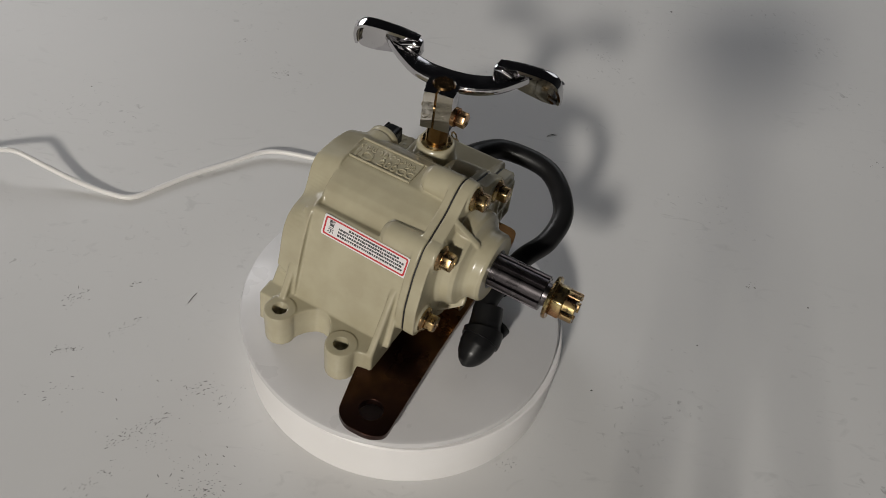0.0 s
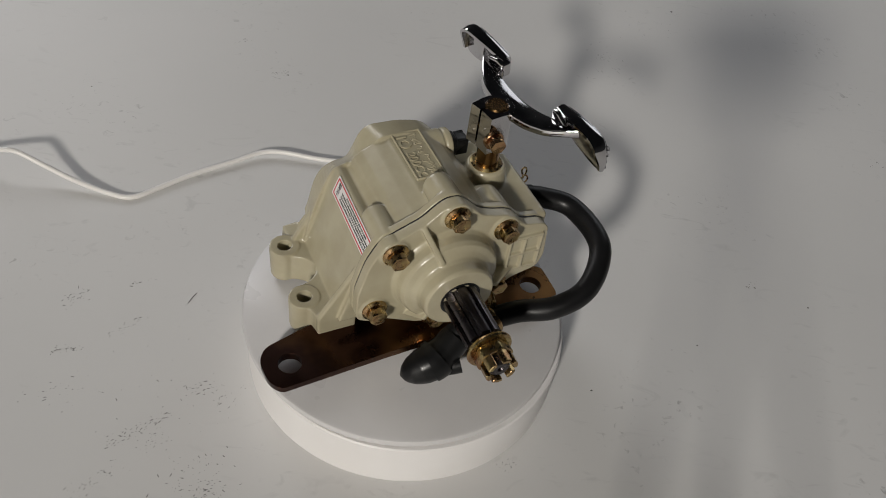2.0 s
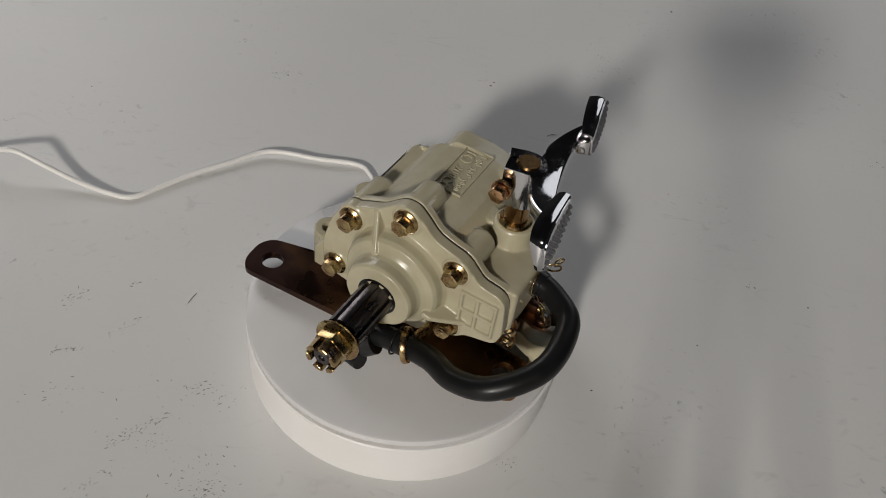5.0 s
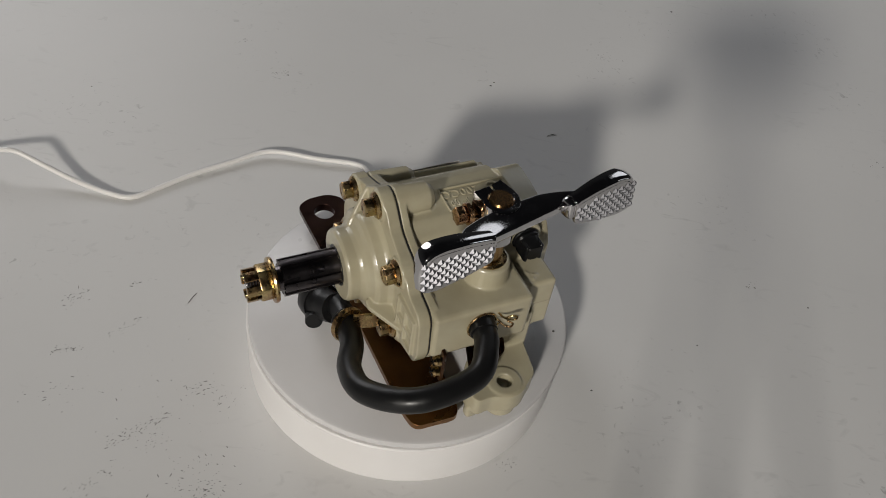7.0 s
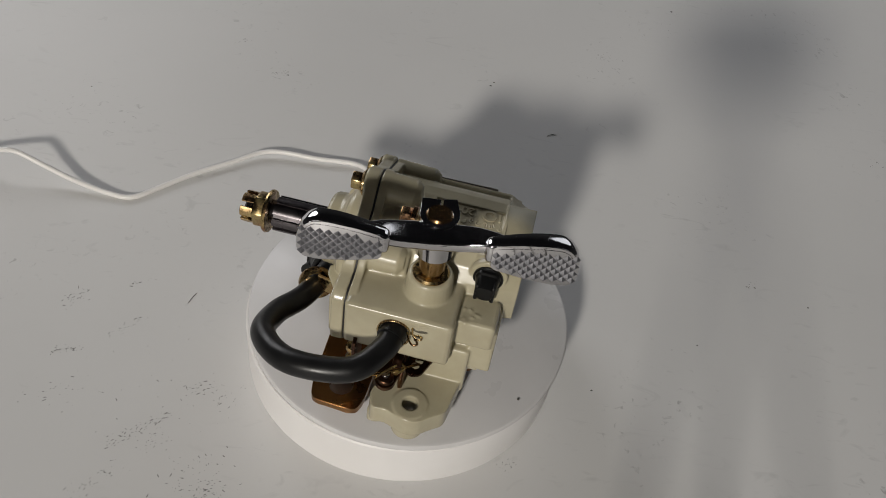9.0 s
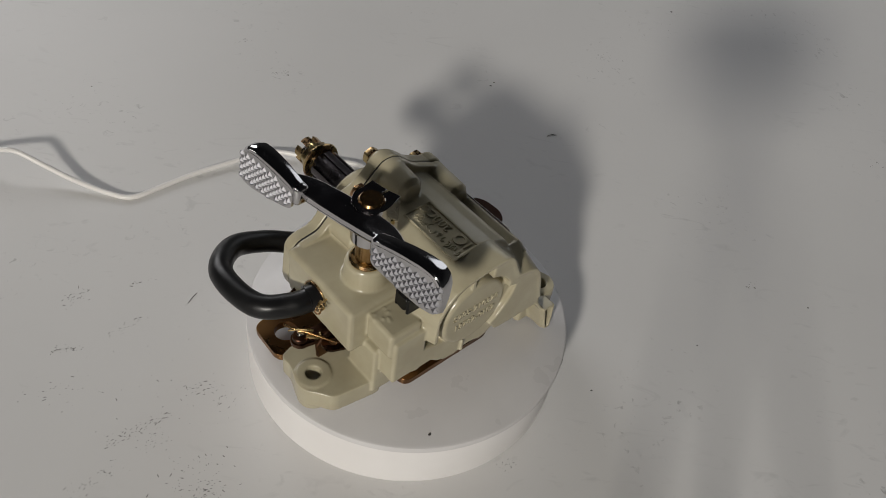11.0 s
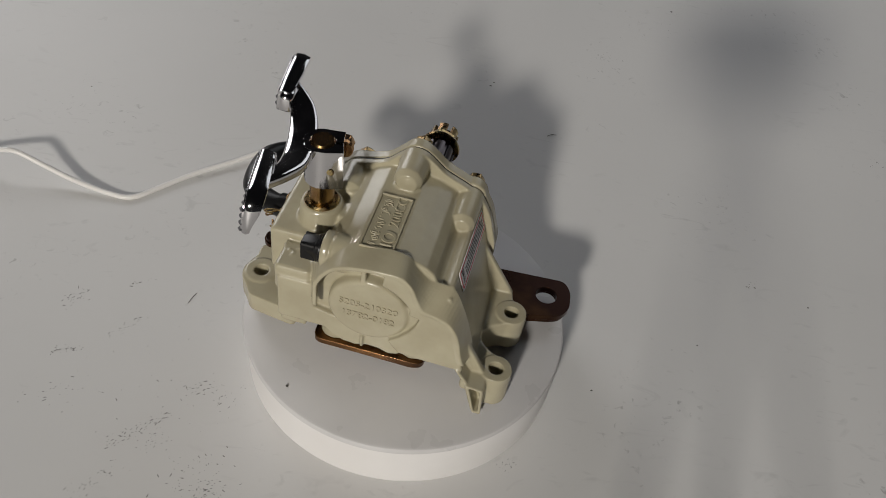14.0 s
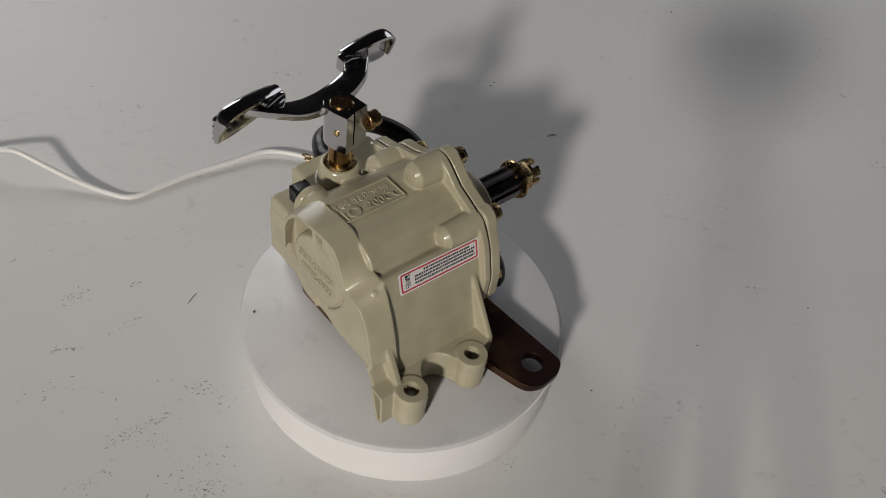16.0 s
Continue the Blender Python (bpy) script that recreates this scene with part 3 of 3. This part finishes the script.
def pad(m):
    """A foot pad: studded face (+y), a lip folded back along its top and tip, hollow behind."""
    face = rounded([(0, 6.5), (0, 19.5), (12, 21.5), (26, 22.4), (33, 21), (37, 16), (37.6, 6), (35.5, 1.2), (28, 0.6), (14, 3)], 3, 4)
    p = part("pad", moved(prism(face, -2.0, 0.0, "Y", 0.5, 2), m), CHROME, pedal, sharp=50)
    edge_path = [(-0.3, 20.4), (7, 21.6), (16, 22.8), (25, 23.3), (31.5, 22.6), (35.8, 19.4), (37.8, 14), (38.6, 8.5), (38.2, 3.6)]
    part("folded_lip", moved(lip(edge_path, 9.0, 1.8, 2.6), m), CHROME, pedal, sharp=60)
    kn = prism([(-2.5, 8.5), (-2.5, 18.5), (3, 19.5), (11, 16.5), (13, 12), (7, 8.5)], -8.5, -1.2, "Y", 2.0, 3)
    part("knuckle", moved(kn, m), CHROME, pedal, sharp=60)
    g = bmesh.new()
    for i in range(10):
        for k in range(10):
            x, z = 1.8 + i * 4.0 + (k % 2) * 2.0, 2.2 + k * 2.05
            lo = 7.5 - 4.6 * min(x / 14, 1) - 2.0 * max(0, (x - 14) / 15)
            hi = 17.2 + 2.2 * min(x / 26, 1)
            if z - 1.5 < lo or z + 1.5 > hi or x > 36.2 or (x > 33 and z < 2.4 + (x - 33) * 0.6):
                continue
            b = [g.verts.new((x + dx, -0.05, z + dz)) for dx, dz in ((0, -2.0), (1.95, 0), (0, 2.0), (-1.95, 0))]
            t = [g.verts.new((x + dx, 1.15, z + dz)) for dx, dz in ((0, -0.5), (0.5, 0), (0, 0.5), (-0.5, 0))]
            g.faces.new(t)
            for q in range(4):
                g.faces.new((b[q], b[(q + 1) % 4], t[(q + 1) % 4], t[q]))
    part("grip_studs", moved(g, m), KNURL, pedal, "rows of small pyramid studs", sharp=20)
    return p


def pad_frame(origin, tip, lean):
    """Local x towards the tip (in plan), +y outward, z up."""
    o, t = Vector(origin), Vector(tip)
    x = (t - o)
    x.z = 0
    x.normalize()
    y = Vector((x.y, -x.x, 0))
    if y.x < 0:
        y = -y
    z = Vector((0, 0, 1))
    m = Matrix((x, y, z)).transposed().to_4x4()
    return Matrix.Translation(o) @ m @ Matrix.Rotation(radians(lean), 4, "X")


pad(pad_frame((82.0, -0.8, 117.6), (86.0, -38, 118), 7))
pad(pad_frame((72.6, 46.5, 118.4), (65.0, 84.5, 119), 7) @ Matrix.Diagonal((1.04, 1, 1, 1)))

# black filler plug
wing = bmesh.new()
rows = []
for x, w, h in ((38.6, 6.8, 6.8), (41.0, 6.6, 6.6), (42.0, 5.9, 5.8), (48.0, 5.2, 5.0), (49.4, 4.4, 4.2)):
    rows.append([wing.verts.new((x, 46 + u, 82.0 + v)) for u, v in rounded([(-w * 0.8, -h), (w * 0.8, -h), (w, h * 0.5), (w * 0.7, h), (-w * 0.7, h), (-w, h * 0.5)], 3.0, 4)])
for r0, r1 in zip(rows, rows[1:]):
    for i in range(len(r0)):
        wing.faces.new((r0[i], r0[(i + 1) % len(r0)], r1[(i + 1) % len(r0)], r1[i]))
wing.faces.new(rows[0][::-1])
wing.faces.new(rows[-1])
plug = part("filler_plug", wing, PLUG, gearbox, "black moulded plastic filler plug", sharp=30)
part("flange", rod((0, 46, 82.6), "X", 7.8, 37.6, 39.4, 36, 0.4), PLUG, plug)
for k in (-1, 1):
    part("grip_rib", box(40, 49.2, 46 + k * 4.2 - 1.0, 46 + k * 4.2 + 1.0, 76.4, 87.0, 0.6, 1), PLUG, plug)

# breather hose looping forward to the rubber boot
HOSE = [(64, 7.5, 65), (72, 7, 65), (84, 4.5, 63.5), (99, -8, 61.6), (100.5, -38, 58.7), (83, -58, 50.2), (62, -59.5, 41.9), (41, -51, 36), (10, -47, 27), (-4, -51, 18)]
hose = part("breather_hose", sweep(HOSE, 6.4, 24, 10), RUBBER, gearbox, "thick black rubber hose bent in a loop", sharp=80)
part("hose_sleeve", sweep([(66, 7.4, 65), (72, 7, 65), (77, 6.2, 64.6)], 7.2, 24, 6), RUBBER, hose)
part("rubber_boot", sweep([(8, -49, 24.5), (0, -52, 19.5), (-7, -54, 16.2), (-14, -53.8, 13.2), (-20, -53.2, 10.8), (-24, -52.6, 9.2), (-26, -52.2, 8.4)], 8, 28, 8, [8.8, 9.4, 10.9, 10.2, 7.9, 4.6, 0.8]), RUBBER, hose, "domed rubber boot", sharp=80)
part("boot_rim", sweep([(-4, -53.2, 17.6), (-7, -54, 16.2), (-10, -54.1, 15.0)], 11.6, 28, 4), RUBBER, hose)
part("boot_lug", sweep([(-6, -57, 12.5), (1, -59.5, 14.2), (6.5, -61, 15.6)], 5.0, 20, 4), RUBBER, hose)


def wire(name, pts, r, parent, mat=ZINC, label=""):
    return part(name, sweep(pts, r, 8, 6), mat, parent, label, sharp=80)


wire("hose_clip", [(72 + 0.2 * k, 7 + 8.2 * math.cos(radians(30 * k)), 65 + 8.2 * math.sin(radians(30 * k))) for k in range(13)], 0.6, hose)
part("hose_band", moved(lathe([(6.9, -1.3), (10.2, -1.3), (10.4, 0), (9.8, 1.6), (6.9, 1.6)], (0, 0, 0), "X", 36, closed=True), Matrix.Translation((27.5, -48.4, 33)) @ Matrix.Rotation(radians(18), 4, "Z") @ Matrix.Rotation(radians(-14), 4, "Y")), ZINC, hose, "zinc-plated clamp ring round the hose")
part("clamp_tab", moved(box(-1.0, 1.0, -20, 2, -5.5, 5.5, 0.4, 1), Matrix.Translation((34.5, -27, 38)) @ Matrix.Rotation(radians(-12), 4, "Z")), ZINC, hose)
wire("hose_clip", [(20 + 0.1 * k, -47 + 8.0 * math.cos(radians(30 * k)), 30 + 8.0 * math.sin(radians(30 * k))) for k in range(13)], 0.6, hose, PLUG)
wire("cotter_pin", [(72, 16, 70.5), (76, 17, 71), (79.5, 19.5, 72.5), (80, 22, 73.5), (77.5, 21.5, 72.5), (76.4, 18, 71)], 0.55, gearbox, ZINC, "bent wire cotter pin")
wire("cotter_pin", [(74, 14, 69), (78, 16, 68), (80.5, 18.5, 68.5), (79.5, 20.5, 69), (77, 18.5, 69)], 0.55, gearbox, ZINC, "bent wire cotter pin")

# selector link under the side box
link = part("selector_link", holed(rounded([(56, 9), (79, 1.5), (85, 2), (88, 7), (85, 12), (79, 12.5), (58, 20)], 3), [(82, 7.2, 2.2)], 34, 36.6), PLATE, gearbox, "bronze-plated selector link lever")
part("link_end", rod((82, 7.2, 0), "Z", 4.4, 36.6, 39.6, 24, 0.5), PLATE, link)
part("link_pin", rod((82, 7.2, 0), "Z", 2.0, 40, 42, 16, 0.3), STEEL, link)
part("link_bracket", prism([(60, 22), (76, 22), (77, 34), (71, 41), (60, 44)], 12.5, 15, "Y", 0.6, 1), PLATE, link)
part("clevis", box(68, 77, 8.5, 13.5, 36.4, 43.5, 0.8), PLATE, link)
part("clevis_pin", rod((0, 11, 40), "X", 1.7, 64, 80, 14, 0.3), ZINC, link)
part("slotted_tab", holed(rounded([(60, 19), (74, 15), (77, 19), (75, 24), (62, 29)], 2.5), [(70, 20, 2.2), (66.5, 21.3, 2.2)], 36.8, 38.4), PLATE, link)
wire("spring_clip", [(86, 2, 41), (83, 5, 42.5), (79, 9, 43.5), (74, 13, 42), (76, 15, 40.5), (81, 11, 41.5)], 0.6, link, ZINC)
wire("link_rod", [(86, -2, 42), (84, 3, 42.5), (80, 8, 42), (74, 16, 40.5), (69, 22, 39)], 0.7, link, BRONZE)

part("front_bracket", prism(rounded([(61, 27), (75, 27), (75, 50), (70, 53), (61, 53)], 2), -13.6, -11.6, "Y", 0.3, 1), PLATE, link)
for z in (33.0, 42.0):
    screw = part("bracket_screw", lathe([(0, -17.2), (2.4, -17.0), (3.5, -15.8), (3.7, -13.6), (0, -13.6)], (71, 0, z), "Y", 24), ZINC, link, "zinc cross-head screw")
    # cross slot: near-black bars laid on the head, its shade put into colour
    for turn in (35, 125):
        part("slot", moved(box(-2.6, 2.6, -17.4, -16.9, -0.4, 0.4), Matrix.Translation((71, 0, z)) @ Matrix.Rotation(radians(turn), 4, "Y")), SLOT_SHADE, screw)

# warning sticker on the sloping side
SN = Vector((-13, 0, 4.5)).normalized()
SUP = Vector((4.5, 0, 13)).normalized()
STK = Matrix((Vector((0, -1, 0)), SUP, SN)).transposed().to_4x4()
STK = Matrix.Translation(Vector((-33.7, 12.2, 74.2)) + SN * 0.3) @ STK @ Matrix.Rotation(radians(-2.2), 4, "Z")
sticker = part("warning_sticker", moved(prism(rounded([(-27, -6.3), (27, -6.3), (27, 6.3), (-27, 6.3)], 1.2), 0, 0.25, "Z"), STK), STICKER, gearbox, "white warning sticker with a red border")


def frame_ring(w, h, t, z0, z1, r):
    a, b = rounded([(-w, -h), (w, -h), (w, h), (-w, h)], r), rounded([(-w + t, -h + t), (w - t, -h + t), (w - t, h - t), (-w + t, h - t)], r * 0.7)
    bm = bmesh.new()
    n = len(a)
    rows = [[bm.verts.new((x, y, z)) for x, y in pts] for pts, z in ((a, z0), (a, z1), (b, z1), (b, z0))]
    for q in range(4):
        p, s = rows[q], rows[(q + 1) % 4]
        for i in range(n):
            bm.faces.new((p[i], p[(i + 1) % n], s[(i + 1) % n], s[i]))
    return bm


part("red_border", moved(frame_ring(26.0, 5.5, 0.95, 0.22, 0.32, 1.4), STK), RED, sticker)
for i, ch in enumerate("警示"):
    lettering(ch, 4.0, STK @ Matrix.Translation((-21.5, 2.0 - 4.1 * i, 0.3)), sticker, INK, "character", 0.03, bold=0.06)
rng = random.Random(5)
for row, (y, x0, x1) in enumerate(((3.1, -11, 21), (1.2, -17, 24), (-0.7, -17, 24), (-2.7, -17, 24))):
    x = x0
    while x < x1 - 0.8:
        w = min(rng.uniform(0.7, 1.6), x1 - x)
        part("print_bar", moved(box(x, x + w, y - rng.uniform(0.45, 0.68), y + 0.62, 0.24, 0.31), STK), INK, sticker)
        x += w + rng.uniform(0.2, 0.42)

# ---- the phone on its tripod that films; only its shadow falls into view ----
stand = tagged(new("phone_tripod"), "black phone held on a slim three-legged tripod", "tripod")
PH = look((0.023, -0.400, 0.401), (0.023 + 0.034, -0.400 + 0.696, 0.401 - 0.717), 9.34)
part("phone", box(-54, 54, -34, 34, -4.5, 4.5, 3), PLUG, stand, at=PH)
part("clamp", box(-10, 10, -42, 42, -16, -6, 2), PLUG, stand, at=PH)
for fx, fy in ((52, -378), (142, -310), (214, -400)):
    part("leg", sweep([(21, -412, 384), (fx * 0.5 + 10, (fy - 412) / 2, 196), (fx, fy, 0.5)], 5, 14, 6, [2.6, 2.4, 2.2]), PLUG, stand)

# ---- the mains cord of the turntable, lying loosely on the table ----
CORDPTS = [(-359, 123, 2), (-331, 120, 9), (-301, 113, 20), (-290, 114, 19), (-271, 111, 12), (-249, 106, 6), (-223, 101, 2.5), (-206, 101, 1.8), (-188, 117, 1.8), (-168, 135, 2.5), (-146, 151, 3), (-127, 165, 4), (-110, 168, 4.5), (-85, 167, 3.5), (-53, 167, 3), (-41, 157, 3), (-28, 128, 3), (-14, 92, 10)]
cord = tagged(part("power_cord", sweep(CORDPTS, 1.9, 12, 10), CORD, sharp=80), "thin white plastic power cord lying on the table", "cord")


# crumb of dirt on the plate, grit and fibres on the table
part("dirt_crumb", moved(rod((0, 0, 0), "Z", 0.75, 0, 0.7, 7, 0.2), Matrix.Translation((-23.9, 86.2, 5.3))), DIRT, lid)
grit = bmesh.new()
rg = random.Random(11)
for x, y, r in ((50, 301, 0.8), (53, 307, 0.6), (124, -18, 0.6), (200, 30, 0.5), (289, 78, 0.6), (252, 91, 0.6), (-280, 224, 0.5), (-128, 276, 0.7), (238, 479, 0.9)):
    add(grit, moved(rod((0, 0, 0), "Z", r, 0, r * 0.8, 6, r * 0.3), Matrix.Translation((x, y, 0)) @ Matrix.Diagonal((1.4, 0.8, 1, 1)) @ Matrix.Rotation(rg.uniform(0, 3), 4, "Z")))
for x, y, a in ((-140, 16, 1.2), (104, 240, 0.4)):
    c, s_ = math.cos(a), math.sin(a)
    add(grit, sweep([(x - 4 * c, y - 4 * s_, 0.2), (x, y + 1, 0.5), (x + 3 * c, y + 4 * s_, 0.3), (x + 5 * c, y + 5 * s_, 0.2)], 0.22, 5, 4))
tagged(part("table_grit", grit, DIRT), "tiny dark grit and fibres on the table", "grit", kind="stuff")
flecks = bmesh.new()
# flecks rubbed off along scuffs: ends of each scuff, spread, count
SCUFFS = ((-157, -96, -130, -71, 2.2, 70), (-124, -54, -108, -49, 2.6, 36), (-112, -106, -86, -112, 7, 70), (-104, -118, -90, -114, 3, 34), (-138, -92, -128, -86, 4, 34), (-104, -60, -92, -52, 5, 26),
          (-216, 0, -208, 12, 3, 34), (-178, -18, -168, -6, 2.4, 34), (-210, -37, -192, -32, 1.4, 34), (-182, 22, -168, 29, 0.8, 18), (-214, -68, -180, -58, 7, 34), (-164, -126, -148, -108, 3, 34),
          (-140, 276, -128, 281, 1.4, 26), (-180, 316, -172, 320, 2, 14), (150, 372, 174, 372, 3, 26), (246, 92, 254, 97, 1.4, 14), (206, 408, 244, 484, 14, 26), (390, 256, 400, 270, 4, 12), (64, -82, 74, -74, 3, 20), (-150, -40, -120, -100, 22, 60))
for x0, y0, x1, y1, wide, count in SCUFFS:
    a = math.atan2(y1 - y0, x1 - x0)
    for k in range(count):
        u = rg.random()
        x, y, r = x0 + (x1 - x0) * u + rg.gauss(0, wide), y0 + (y1 - y0) * u + rg.gauss(0, wide), rg.choice((0.1, 0.12, 0.16, 0.2, 0.28, 0.4))
        add(flecks, moved(rod((0, 0, 0), "Z", r, 0, 0.08, 6), Matrix.Translation((x, y, 0)) @ Matrix.Rotation(a + rg.gauss(0, 0.5), 4, "Z") @ Matrix.Diagonal((rg.uniform(1, 3.6), 0.7, 1, 1))))
tagged(part("table_flecks", flecks, SMUDGE), "grey rubbed-off flecks along scuffs on the table", "scuffs", kind="stuff")


# ---- motion ----
TURN, RATE = 64.19, -18.146       # degrees at the start, degrees a second


def motions():
    times = [0.5 * k for k in range(33)]
    walk(gearbox, [(t, pose(0, 0, LIFT, 0, 0, TURN + RATE * t)) for t in times])
    off = Vector((-0.0022, 0.0014, 0))
    rows = []
    for t in times:
        turn = pose(0, 0, 0.0347, 0, 0, 16.39 + RATE * t)
        rows.append((t, turn @ Matrix.Translation(off)))
    walk(lid, rows)


motions()
